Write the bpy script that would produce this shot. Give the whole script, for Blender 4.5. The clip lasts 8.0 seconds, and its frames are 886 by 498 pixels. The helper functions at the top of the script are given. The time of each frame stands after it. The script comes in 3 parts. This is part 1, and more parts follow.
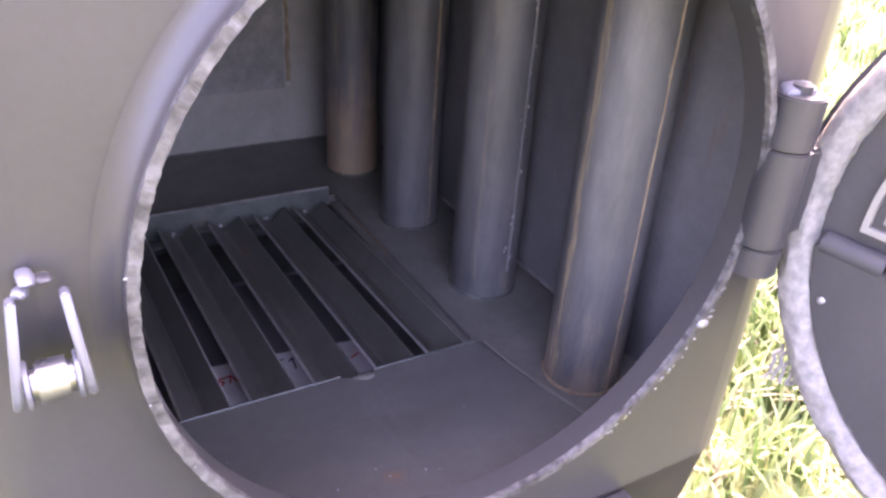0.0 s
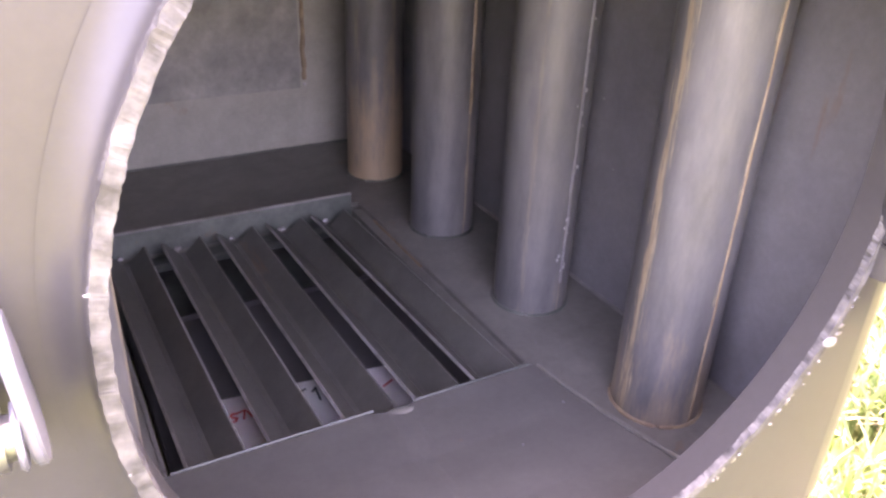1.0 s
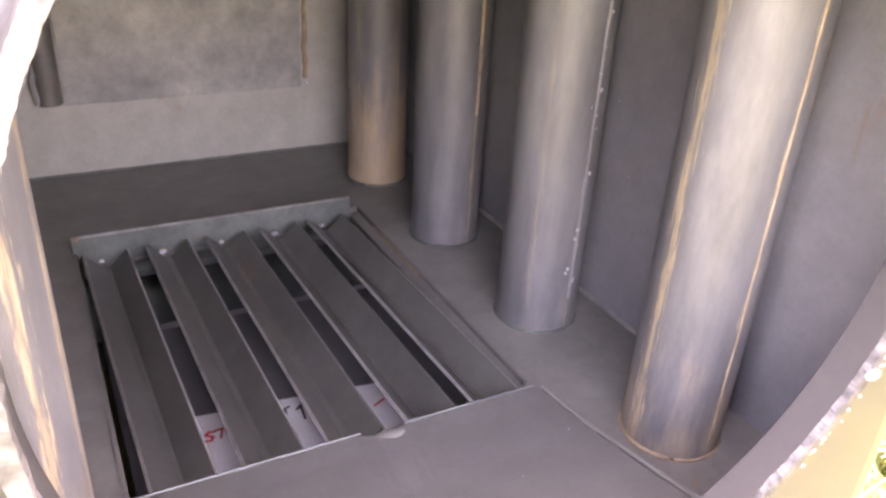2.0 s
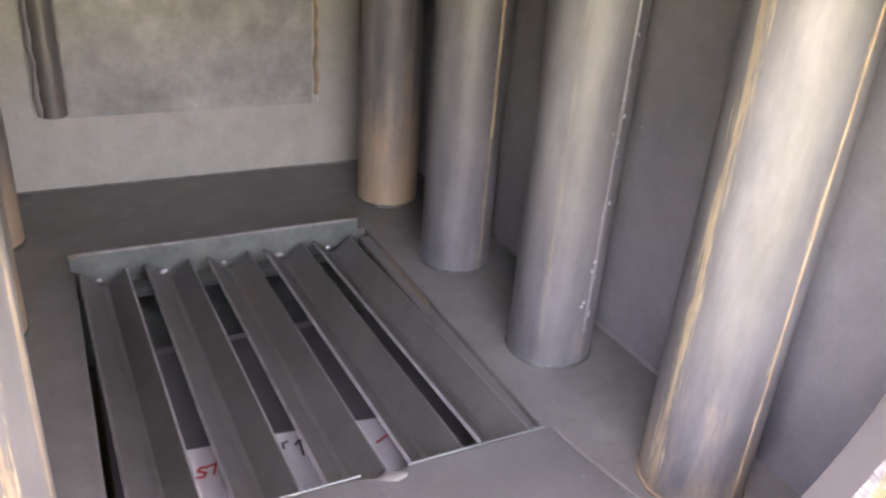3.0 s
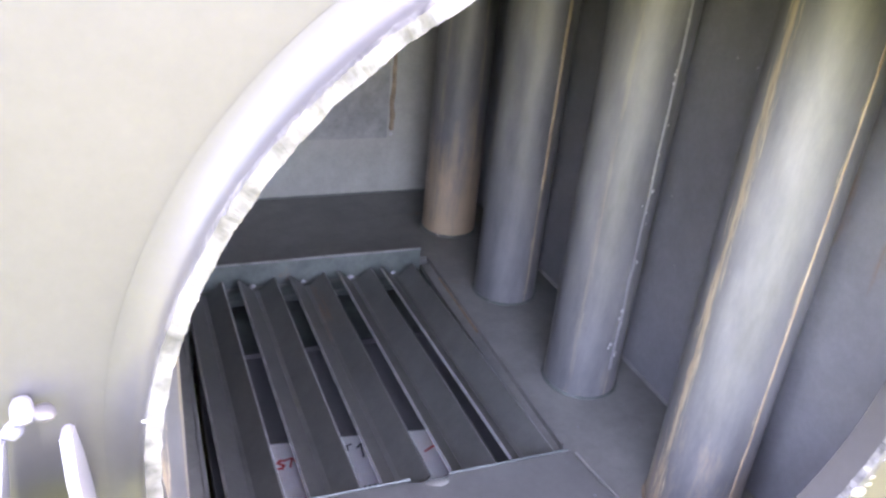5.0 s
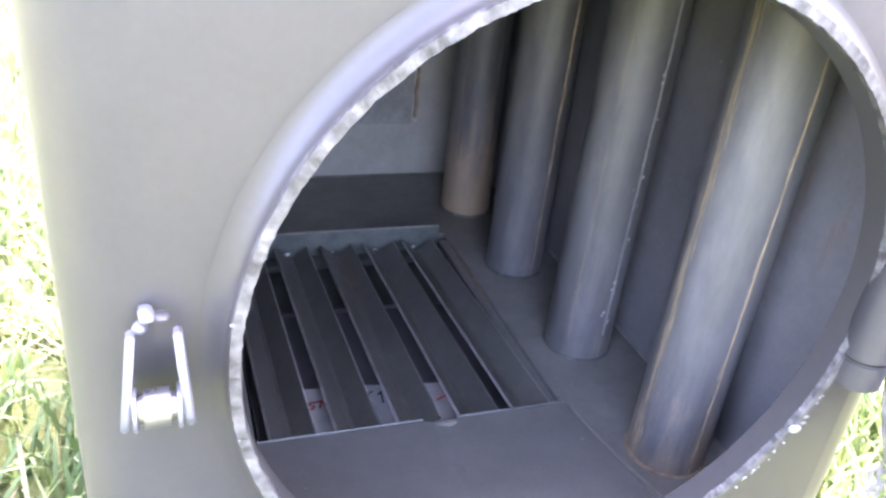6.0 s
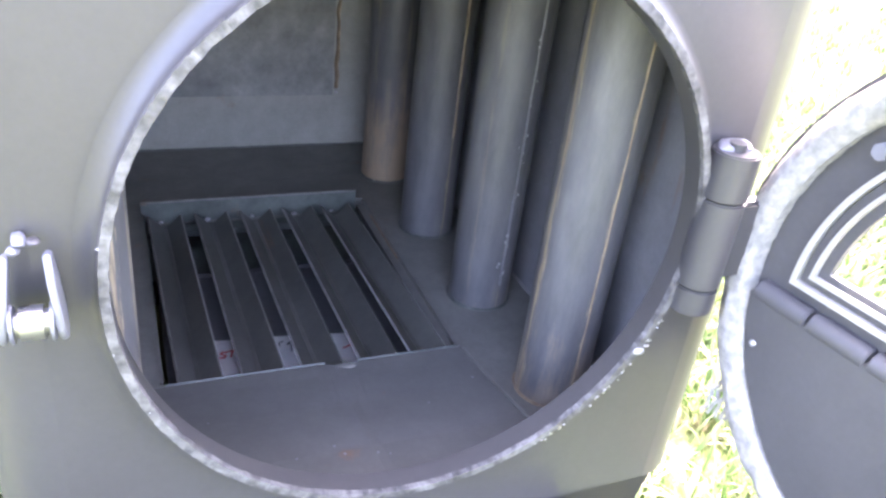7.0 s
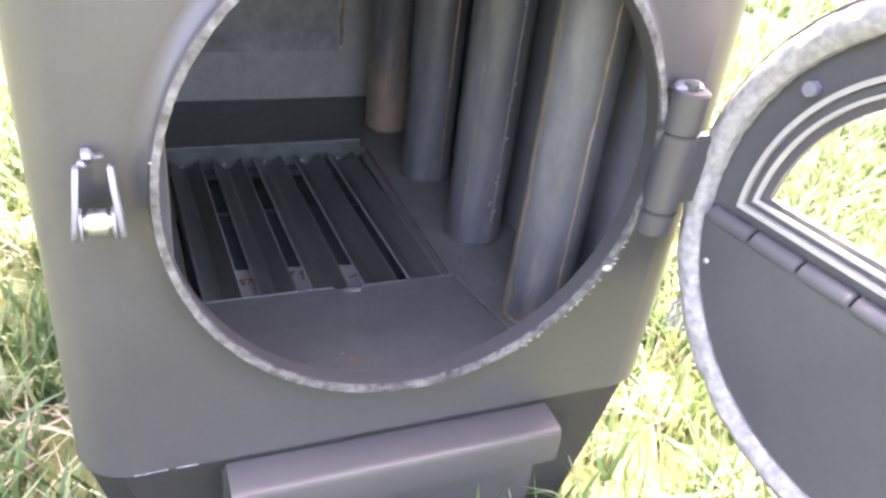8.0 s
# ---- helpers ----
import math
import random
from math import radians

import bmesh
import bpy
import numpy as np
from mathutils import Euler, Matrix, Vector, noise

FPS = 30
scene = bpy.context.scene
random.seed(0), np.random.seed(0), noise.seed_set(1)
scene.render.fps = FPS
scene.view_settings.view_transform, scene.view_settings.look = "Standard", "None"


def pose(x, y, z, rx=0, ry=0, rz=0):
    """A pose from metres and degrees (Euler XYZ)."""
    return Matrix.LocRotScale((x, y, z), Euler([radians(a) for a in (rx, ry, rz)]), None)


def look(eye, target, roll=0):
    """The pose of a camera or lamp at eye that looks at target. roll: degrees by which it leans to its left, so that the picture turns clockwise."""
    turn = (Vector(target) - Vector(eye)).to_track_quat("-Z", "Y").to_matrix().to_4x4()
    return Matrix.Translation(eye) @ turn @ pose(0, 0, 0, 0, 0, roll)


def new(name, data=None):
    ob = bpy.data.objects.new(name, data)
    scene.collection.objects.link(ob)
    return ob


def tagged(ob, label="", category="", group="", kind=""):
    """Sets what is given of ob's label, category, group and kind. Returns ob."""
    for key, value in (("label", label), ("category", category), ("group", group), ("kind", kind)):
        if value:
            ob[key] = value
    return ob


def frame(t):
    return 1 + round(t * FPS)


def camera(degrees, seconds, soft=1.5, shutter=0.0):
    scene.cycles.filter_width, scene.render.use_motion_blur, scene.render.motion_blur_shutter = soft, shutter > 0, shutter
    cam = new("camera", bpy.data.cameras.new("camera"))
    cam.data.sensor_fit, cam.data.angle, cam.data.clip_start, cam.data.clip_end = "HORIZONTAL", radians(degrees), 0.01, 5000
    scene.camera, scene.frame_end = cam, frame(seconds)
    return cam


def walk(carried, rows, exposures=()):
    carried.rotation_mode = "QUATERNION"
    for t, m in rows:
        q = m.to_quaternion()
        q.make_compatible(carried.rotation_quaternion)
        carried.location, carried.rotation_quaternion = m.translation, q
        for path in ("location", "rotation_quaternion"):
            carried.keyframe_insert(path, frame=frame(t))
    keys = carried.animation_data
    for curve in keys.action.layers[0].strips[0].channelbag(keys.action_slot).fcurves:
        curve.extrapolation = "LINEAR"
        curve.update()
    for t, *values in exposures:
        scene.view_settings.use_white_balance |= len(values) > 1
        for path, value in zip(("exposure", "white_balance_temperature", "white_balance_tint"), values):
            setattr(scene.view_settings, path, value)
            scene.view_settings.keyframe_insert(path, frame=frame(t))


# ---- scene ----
cam = camera(59.2, 8.0, 2.6)
PATH = [
    (0, (0.0114, 0.0078, 0.7417), (0.908, 1.5052, -0.2354), 4.02),
    (0.5, (0.0234, 0.064, 0.7027), (0.9281, 1.5755, -0.2436), 3.09),
    (1, (0.032, 0.0909, 0.6878), (0.908, 1.6229, -0.2539), 2.45),
    (2.5, (0.069, 0.138, 0.662), (0.922, 1.704, -0.243), 3.9),
    (3, (0.072, 0.149, 0.663), (0.913, 1.73, -0.226), 4.4),
    (3.5, (0.066, 0.137, 0.679), (0.85, 1.742, -0.22), 4.9),
    (4, (0.063, 0.124, 0.693), (0.807, 1.748, -0.206), 5.0),
    (4.5, (0.0711, 0.0967, 0.7098), (0.7613, 1.7468, -0.186), 5.07),
    (4.7, (0.062, 0.093, 0.722), (0.77, 1.734, -0.174), 5.7),
    (5.8, (0.017, 0.026, 0.769), (0.66, 1.668, -0.175), 6.3),
    (6, (0.0167, 0.0052, 0.7698), (0.6644, 1.6443, -0.1735), 6.74),
    (6.5, (0.0374, -0.0201, 0.7717), (0.7359, 1.592, -0.1853), 7.36),
    (7, (0.0542, -0.0697, 0.7773), (0.7858, 1.5191, -0.1938), 7.27),
    (7.5, (0.0488, -0.1139, 0.7926), (0.7824, 1.4634, -0.1948), 7.39),
    (8, (0.0278, -0.153, 0.7918), (0.7447, 1.3949, -0.2524), 7.47),
]
EXPOSURES = [
    (0.0, 4.95, 7450, 47),
    (1.0, 5.75, 8850, 48),
    (2.5, 6.4, 10200, 38),
    (4.5, 6.4, 8400, 31),
    (6.0, 5.65, 6950, 31),
    (7.0, 5.5, 6900, 28),
    (8.0, 5.05, 7600, 30),
]
walk(cam, [(t, look(eye, target, roll)) for t, eye, target, roll in PATH], EXPOSURES)

# ---- world, sun and exposure ----
world = bpy.data.worlds.new("sky")
scene.world = world
world.use_nodes = True
wn = world.node_tree.nodes
sky = wn.new("ShaderNodeTexSky")
sky.sky_type = "NISHITA"
sky.sun_disc = False
sky.sun_elevation, sky.sun_rotation = radians(55), radians(30)
sky.air_density, sky.dust_density, sky.ozone_density = 0.8, 6.0, 0.6
wn["Background"].inputs["Strength"].default_value = 0.14
world.node_tree.links.new(sky.outputs["Color"], wn["Background"].inputs["Color"])

sun_data = bpy.data.lights.new("sun", "SUN")
sun_data.energy, sun_data.angle, sun_data.color = 1.15, radians(10), (1.0, 0.96, 0.9)
sun = new("sun", sun_data)
sun.matrix_world = look((1.6, 2.8, 4.6), (0.2, 0.4, 0.2))


# ---- materials ----
def material(name):
    m = bpy.data.materials.new(name)
    m.use_nodes = True
    nt = m.node_tree
    return m, nt.nodes, nt.links, nt.nodes["Principled BSDF"]


def noise_node(n, l, scale, detail=4.0, rough=0.6, stretch=None):
    tc = n.new("ShaderNodeTexCoord")
    tex = n.new("ShaderNodeTexNoise")
    tex.inputs["Scale"].default_value = scale
    tex.inputs["Detail"].default_value = detail
    tex.inputs["Roughness"].default_value = rough
    if stretch:
        mp = n.new("ShaderNodeMapping")
        mp.inputs["Scale"].default_value = stretch
        l.new(tc.outputs["Object"], mp.inputs["Vector"])
        l.new(mp.outputs["Vector"], tex.inputs["Vector"])
    else:
        l.new(tc.outputs["Object"], tex.inputs["Vector"])
    return tex.outputs["Fac"]


def ramp(n, l, fac, stops):
    r = n.new("ShaderNodeValToRGB")
    els = r.color_ramp.elements
    while len(els) < len(stops):
        els.new(0.5)
    for e, (p, c) in zip(els, stops):
        e.position, e.color = p, (*c, 1.0) if len(c) == 3 else c
    l.new(fac, r.inputs["Fac"])
    return r.outputs["Color"]


def grey(v):
    return (v, v, v)


def mix(n, l, fac, a, b):
    m = n.new("ShaderNodeMix")
    m.data_type = "RGBA"
    l.new(fac, m.inputs["Factor"])
    for s, v in (("A", a), ("B", b)):
        sock = [i for i in m.inputs if i.name == s and i.type == "RGBA"][0]
        if isinstance(v, tuple):
            sock.default_value = (*v, 1.0)
        else:
            l.new(v, sock)
    return [o for o in m.outputs if o.type == "RGBA"][0]


def bump(n, l, bsdf, fac, strength, dist):
    b = n.new("ShaderNodeBump")
    b.inputs["Strength"].default_value = strength
    b.inputs["Distance"].default_value = dist
    l.new(fac, b.inputs["Height"])
    l.new(b.outputs["Normal"], bsdf.inputs["Normal"])


def steel(name, dark, light, rough=0.45, metal=0.0, rust=0.0, rust_stretch=(8, 8, 1.2), rust_scale=6.0, grain=220.0, cloud=4.0, mottle=0.0, rust_col=(0.2, 0.1, 0.045)):
    """Sheet steel: two shades in large soft clouds, fine grain, and rust in streaks."""
    m, n, l, b = material(name)
    big = noise_node(n, l, cloud, 5.0, 0.55)
    col = ramp(n, l, big, [(0.32, dark), (0.7, light)])
    fine = noise_node(n, l, grain, 3.0, 0.7)
    speck = ramp(n, l, fine, [(0.3, grey(0.95)), (0.7, grey(1.05))])
    mul = n.new("ShaderNodeMix")
    mul.data_type, mul.blend_type = "RGBA", "MULTIPLY"
    mul.inputs["Factor"].default_value = 1.0
    cs = [i for i in mul.inputs if i.type == "RGBA"]
    l.new(col, cs[0])
    l.new(speck, cs[1])
    col = [o for o in mul.outputs if o.type == "RGBA"][0]
    if mottle > 0:
        mid = noise_node(n, l, 38.0, 7.0, 0.72)
        tone = ramp(n, l, mid, [(0.34, grey(1.0 - 1.5 * mottle)), (0.66, grey(1.0 + mottle))])
        mm = n.new("ShaderNodeMix")
        mm.data_type, mm.blend_type = "RGBA", "MULTIPLY"
        mm.inputs["Factor"].default_value = 1.0
        ms = [i for i in mm.inputs if i.type == "RGBA"]
        l.new(col, ms[0])
        l.new(tone, ms[1])
        col = [o for o in mm.outputs if o.type == "RGBA"][0]
    if rust > 0:
        st = noise_node(n, l, rust_scale, 6.0, 0.65, rust_stretch)
        mask = ramp(n, l, st, [(0.66 - 0.16 * rust, grey(0.0)), (0.80 - 0.16 * rust, grey(0.8))])
        col = mix(n, l, mask, col, rust_col)
    l.new(col, b.inputs["Base Color"])
    rr = ramp(n, l, big, [(0.3, grey(rough - 0.07)), (0.7, grey(rough + 0.08))])
    l.new(rr, b.inputs["Roughness"])
    b.inputs["Metallic"].default_value = metal
    bump(n, l, b, fine, 0.06, 0.0004)
    return m


PAINT = steel("dark_heatproof_paint", (0.042, 0.041, 0.041), (0.050, 0.049, 0.048), 0.36, cloud=3.0, mottle=0.035)
PAINT_DOOR = steel("black_heatproof_paint", (0.045, 0.045, 0.048), (0.06, 0.06, 0.062), 0.45, mottle=0.05)
PAINT_HINGE = steel("hinge_paint", (0.032, 0.032, 0.034), (0.046, 0.046, 0.048), 0.45)
WALL = steel("mill_scale_steel", (0.155, 0.158, 0.168), (0.215, 0.217, 0.226), 0.42, 0.3, 0.14, (6, 6, 1), cloud=6.0, mottle=0.07)
BACK = steel("dull_back_steel", (0.205, 0.208, 0.185), (0.27, 0.27, 0.238), 0.6, 0.1, 0.14, (3, 3, 2), mottle=0.07)
BACK_DARK = steel("stained_back_plate", (0.118, 0.125, 0.122), (0.225, 0.229, 0.212), 0.5, 0.15, 0.1, (3, 3, 1.5), cloud=16, mottle=0.16)
FLOOR = steel("dark_floor_steel", (0.112, 0.112, 0.101), (0.172, 0.171, 0.153), 0.5, 0.2, 0.14, (4, 4, 4), cloud=9, mottle=0.11)
PLATE = steel("grey_hearth_plate", (0.088, 0.088, 0.083), (0.112, 0.112, 0.105), 0.45, 0.15, 0.1, (3, 3, 3), cloud=8, mottle=0.07)
GRATE = steel("grate_steel", (0.067, 0.068, 0.062), (0.103, 0.104, 0.095), 0.36, 0.3, 0.12, (8, 1, 8), cloud=10, mottle=0.1)
LIP = steel("greenish_bare_steel", (0.068, 0.082, 0.074), (0.115, 0.132, 0.12), 0.42, 0.3, 0.15, (2, 2, 2), 12, cloud=14, mottle=0.2)
BRIGHT = steel("bright_weld_metal", (0.238, 0.238, 0.245), (0.364, 0.364, 0.364), 0.36, 0.45, cloud=30)
CUT = steel("torch_cut_edge", (0.05, 0.05, 0.05), (0.165, 0.162, 0.157), 0.55, 0.25, 0.0, grain=900, cloud=130, mottle=0.25)
ZINC = steel("zinc_plated_steel", (0.15, 0.155, 0.175), (0.22, 0.225, 0.25), 0.48, 0.4)
CHROME = steel("turned_bright_steel", (0.22, 0.22, 0.225), (0.32, 0.32, 0.32), 0.3, 0.85, cloud=40)
SOOT = steel("ash_box_steel", (0.07, 0.07, 0.073), (0.11, 0.11, 0.112), 0.6)
RUST = steel("rusty_weld", (0.13, 0.092, 0.06), (0.26, 0.2, 0.135), 0.75, cloud=60)
GASKET = steel("glass_fibre_rope", (0.145, 0.145, 0.138), (0.272, 0.264, 0.246), 0.9, 0.0, 0.0, grain=420, cloud=140)
STRIP = steel("pale_sealing_strip", (0.195, 0.189, 0.169), (0.299, 0.293, 0.260), 0.8)
# pale steel for worn edges and beads, light enough to hold edge highlights
WORN_PALE = steel("worn_pale_steel", (0.17, 0.17, 0.165), (0.3, 0.3, 0.29), 0.4, 0.4, cloud=60)
PAPER = steel("white_paper", (0.93, 0.925, 0.91), (0.95, 0.945, 0.935), 0.8, grain=60)
INK, _n, _l, _b = material("black_ink")
_b.inputs["Base Color"].default_value = (0.02, 0.02, 0.025, 1)
RED, _n, _l, _b = material("red_print")
_b.inputs["Base Color"].default_value = (0.6, 0.05, 0.04, 1)
GLASS, _n, _l, _b = material("clear_stove_glass")
_b.inputs["Base Color"].default_value = (0.96, 0.98, 0.97, 1)
_b.inputs["Roughness"].default_value = 0.02
_b.inputs["Transmission Weight"].default_value = 1.0
_b.inputs["IOR"].default_value = 1.1


def tube_steel(name, seams, low_rust):
    """Rolled tube: blue-grey steel with rusty lengthwise streaks at the given angles (degrees, half width, strength) and rust near the foot."""
    m, n, l, b = material(name)
    big = noise_node(n, l, 16.0, 8.0, 0.72, (1.6, 1.6, 0.4))
    col = ramp(n, l, big, [(0.34, (0.066, 0.068, 0.071)), (0.52, (0.102, 0.104, 0.107)), (0.68, (0.148, 0.147, 0.145))])
    tc = n.new("ShaderNodeTexCoord")
    sep = n.new("ShaderNodeSeparateXYZ")
    l.new(tc.outputs["Object"], sep.inputs["Vector"])
    at = n.new("ShaderNodeMath")
    at.operation = "ARCTAN2"
    for k, axis in enumerate(("Y", "X")):
        neg = n.new("ShaderNodeMath")
        neg.operation = "MULTIPLY"
        neg.inputs[1].default_value = -1.0
        l.new(sep.outputs[axis], neg.inputs[0])
        l.new(neg.outputs[0], at.inputs[k])
    wob = noise_node(n, l, 20.0, 7.0, 0.72, (20, 20, 1.3))
    for deg, half, power in seams:
        d = n.new("ShaderNodeMath")
        d.operation = "SUBTRACT"
        d.inputs[1].default_value = radians(deg % 360 - 180)
        l.new(at.outputs[0], d.inputs[0])
        a = n.new("ShaderNodeMath")
        a.operation = "ABSOLUTE"
        l.new(d.outputs[0], a.inputs[0])
        s = n.new("ShaderNodeMath")
        s.operation = "MULTIPLY_ADD"
        s.inputs[1].default_value = -1.0 / radians(half)
        s.inputs[2].default_value = 0.22
        l.new(a.outputs[0], s.inputs[0])
        t = n.new("ShaderNodeMath")
        t.operation = "MULTIPLY_ADD"
        t.inputs[1].default_value = 1.7
        l.new(wob, t.inputs[0])
        l.new(s.outputs[0], t.inputs[2])
        mask = ramp(n, l, t.outputs[0], [(0.84, grey(0.0)), (1.08, grey(power))])
        tint = ramp(n, l, wob, [(0.35, (0.19, 0.135, 0.08)), (0.65, (0.33, 0.275, 0.19))])
        col = mix(n, l, mask, col, tint)
    z = n.new("ShaderNodeMath")
    z.operation = "MULTIPLY_ADD"
    z.inputs[1].default_value = -2.6
    z.inputs[2].default_value = low_rust / 2
    l.new(sep.outputs["Z"], z.inputs[0])
    z2 = n.new("ShaderNodeMath")
    z2.operation = "MULTIPLY_ADD"
    z2.inputs[1].default_value = 0.9
    blot = noise_node(n, l, 16.0, 6.0, 0.7, (3.0, 3.0, 0.6))
    l.new(blot, z2.inputs[0])
    l.new(z.outputs[0], z2.inputs[2])
    mask = ramp(n, l, z2.outputs[0], [(0.56, grey(0.0)), (0.84, grey(0.75))])
    col = mix(n, l, mask, col, (0.3, 0.22, 0.135))
    l.new(col, b.inputs["Base Color"])
    b.inputs["Metallic"].default_value = 0.2
    rr = ramp(n, l, big, [(0.3, grey(0.48)), (0.7, grey(0.64))])
    l.new(rr, b.inputs["Roughness"])
    fine = noise_node(n, l, 260.0, 3.0, 0.7)
    bump(n, l, b, fine, 0.12, 0.0005)
    return m


# ---- mesh helpers ----
def part(name, bm, mat, parent=None, label="", smooth=False, m=None):
    me = bpy.data.meshes.new(name)
    bmesh.ops.recalc_face_normals(bm, faces=bm.faces)
    if m is not None:
        bm.transform(m)
    for f in bm.faces:
        f.smooth = smooth
    bm.to_mesh(me)
    bm.free()
    me.materials.append(mat)
    ob = new(name, me)
    if smooth:
        me.set_sharp_from_angle(angle=radians(38))
    if parent is not None:
        ob.parent = parent
    if label:
        ob["label"] = label
    return ob


def box(x0, x1, y0, y1, z0, z1, bevel=0.0, bm=None):
    own = bm is None
    bm = bm or bmesh.new()
    r = bmesh.ops.create_cube(bm, size=1.0)
    bmesh.ops.transform(bm, verts=r["verts"], matrix=Matrix.Translation(((x0 + x1) / 2, (y0 + y1) / 2, (z0 + z1) / 2)) @ Matrix.Diagonal((x1 - x0, y1 - y0, z1 - z0, 1)))
    if bevel and own:
        bmesh.ops.bevel(bm, geom=list(bm.edges), offset=bevel, segments=2, affect="EDGES")
    return bm


def cyl(r, z0, z1, seg=40, bevel=0.0, bm=None, rot=None, at=(0, 0, 0)):
    bm = bm or bmesh.new()
    res = bmesh.ops.create_cone(bm, cap_ends=True, segments=seg, radius1=r, radius2=r, depth=z1 - z0)
    m = Matrix.Translation(at) @ (rot or Matrix.Identity(4)) @ Matrix.Translation((0, 0, (z0 + z1) / 2))
    bmesh.ops.transform(bm, verts=res["verts"], matrix=m)
    if bevel:
        es = [e for e in bm.edges if len(e.link_faces) == 2 and e.calc_face_angle(0) > 1.0]
        bmesh.ops.bevel(bm, geom=es, offset=bevel, segments=2, affect="EDGES")
    return bm


def prism(points, depth, bevel=0.0):
    """A flat outline in x and z, given depth along +y."""
    bm = bmesh.new()
    a = [bm.verts.new((x, 0.0, z)) for x, z in points]
    f = bm.faces.new(a)
    r = bmesh.ops.extrude_face_region(bm, geom=[f])
    bmesh.ops.translate(bm, verts=[v for v in r["geom"] if isinstance(v, bmesh.types.BMVert)], vec=(0, depth, 0))
    if bevel:
        bmesh.ops.bevel(bm, geom=list(bm.edges), offset=bevel, segments=2, affect="EDGES")
    return bm


def strip(points, z0, z1, thick, closed=False):
    """An upright sheet along a line of (x, y) points, with thickness to its left."""
    bm = bmesh.new()
    p = [Vector(q) for q in points]
    k = len(p)
    inner = []
    for i, q in enumerate(p):
        a = p[i - 1] if (i or closed) else q
        c = p[(i + 1) % k] if (i < k - 1 or closed) else q
        d = (c - a).normalized()
        inner.append(q + Vector((-d.y, d.x)) * thick)
    rows = [[bm.verts.new((q.x, q.y, z)) for q in line] for line, z in ((p, z0), (p, z1), (inner, z1), (inner, z0))]
    for i in range(k if closed else k - 1):
        j = (i + 1) % k
        for a in range(4):
            b = (a + 1) % 4
            bm.faces.new((rows[a][i], rows[a][j], rows[b][j], rows[b][i]))
    if not closed:
        for i in (0, k - 1):
            bm.faces.new([r[i] for r in rows])
    return bm


def ring(profile, seg, centre, wob=None):
    """A ring round the y axis: profile of (radius, y), swept round centre (x, z). wob(angle, k) moves each point by (dr, dy)."""
    bm = bmesh.new()
    cols = []
    for i in range(seg):
        a = 2 * math.pi * i / seg
        col = []
        for k, (r, y) in enumerate(profile):
            dr, dy = wob(a, k) if wob else (0, 0)
            col.append(bm.verts.new((centre[0] + (r + dr) * math.cos(a), y + dy, centre[1] + (r + dr) * math.sin(a))))
        cols.append(col)
    m = len(profile)
    for i in range(seg):
        j = (i + 1) % seg
        for k in range(m):
            q = (k + 1) % m
            bm.faces.new((cols[i][k], cols[i][q], cols[j][q], cols[j][k]))
    return bm


def holed(outer, inner, y0, y1):
    """A plate between two outlines with as many points each (x, z), from y0 to y1."""
    bm = bmesh.new()
    rows = [[bm.verts.new((x, y, z)) for x, z in pts] for pts, y in ((outer, y0), (inner, y0), (inner, y1), (outer, y1))]
    k = len(outer)
    for i in range(k):
        j = (i + 1) % k
        for a in range(4):
            b = (a + 1) % 4
            bm.faces.new((rows[a][i], rows[a][j], rows[b][j], rows[b][i]))
    return bm


def blob(at, r, squash=(1, 1, 1), seed=0, bm=None):
    """A lump of weld metal."""
    bm = bm or bmesh.new()
    res = bmesh.ops.create_icosphere(bm, subdivisions=2, radius=r)
    for v in res["verts"]:
        d = 1 + 0.35 * noise.noise(v.co * (0.9 / r) + Vector((seed, 0, 0)))
        v.co = Vector((v.co.x * squash[0], v.co.y * squash[1], v.co.z * squash[2])) * d + Vector(at)
    return bm


def bead(points, r, seed=0, seg=6):
    """An uneven weld bead along a line of points."""
    bm = bmesh.new()
    p = [Vector(q) for q in points]
    prev = None
    for i, q in enumerate(p):
        d = (p[min(i + 1, len(p) - 1)] - p[max(i - 1, 0)]).normalized()
        s = d.orthogonal().normalized()
        t = d.cross(s)
        rr = r * (1 + 0.45 * noise.noise(q * 160 + Vector((seed, 3, 1))))
        row = [bm.verts.new(q + (s * math.cos(2 * math.pi * k / seg) + t * math.sin(2 * math.pi * k / seg)) * rr) for k in range(seg)]
        if prev:
            for k in range(seg):
                bm.faces.new((prev[k], prev[(k + 1) % seg], row[(k + 1) % seg], row[k]))
        else:
            bm.faces.new(row)
        prev = row
    bm.faces.new(prev)
    return bm


def thing(name, at, label, category, group=""):
    e = new(name)
    e.empty_display_size = 0.05
    return tagged(e, label, category, group)


# ---- sizes of the stove ----
CX, CZ, RR = 0.2205, 0.5465, 0.185     # centre and outer radius of the fire-door opening
RIM_Y, FACE_Y = 0.288, 0.303          # edge of the collar, front panel
X0, X1 = -0.036, 0.480                # outer sides
BACK_Y, TOP_Z, SKIRT_Z = 1.035, 0.95, 0.305
LINE_L, LINE_R, LINE_B = -0.027, 0.456, 1.005
FLOOR_Z, GROUND_Z = 0.324, 0.13
GX0, GX1, GY0, GY1 = 0.066, 0.338, 0.482, 0.820   # grate opening in the floor

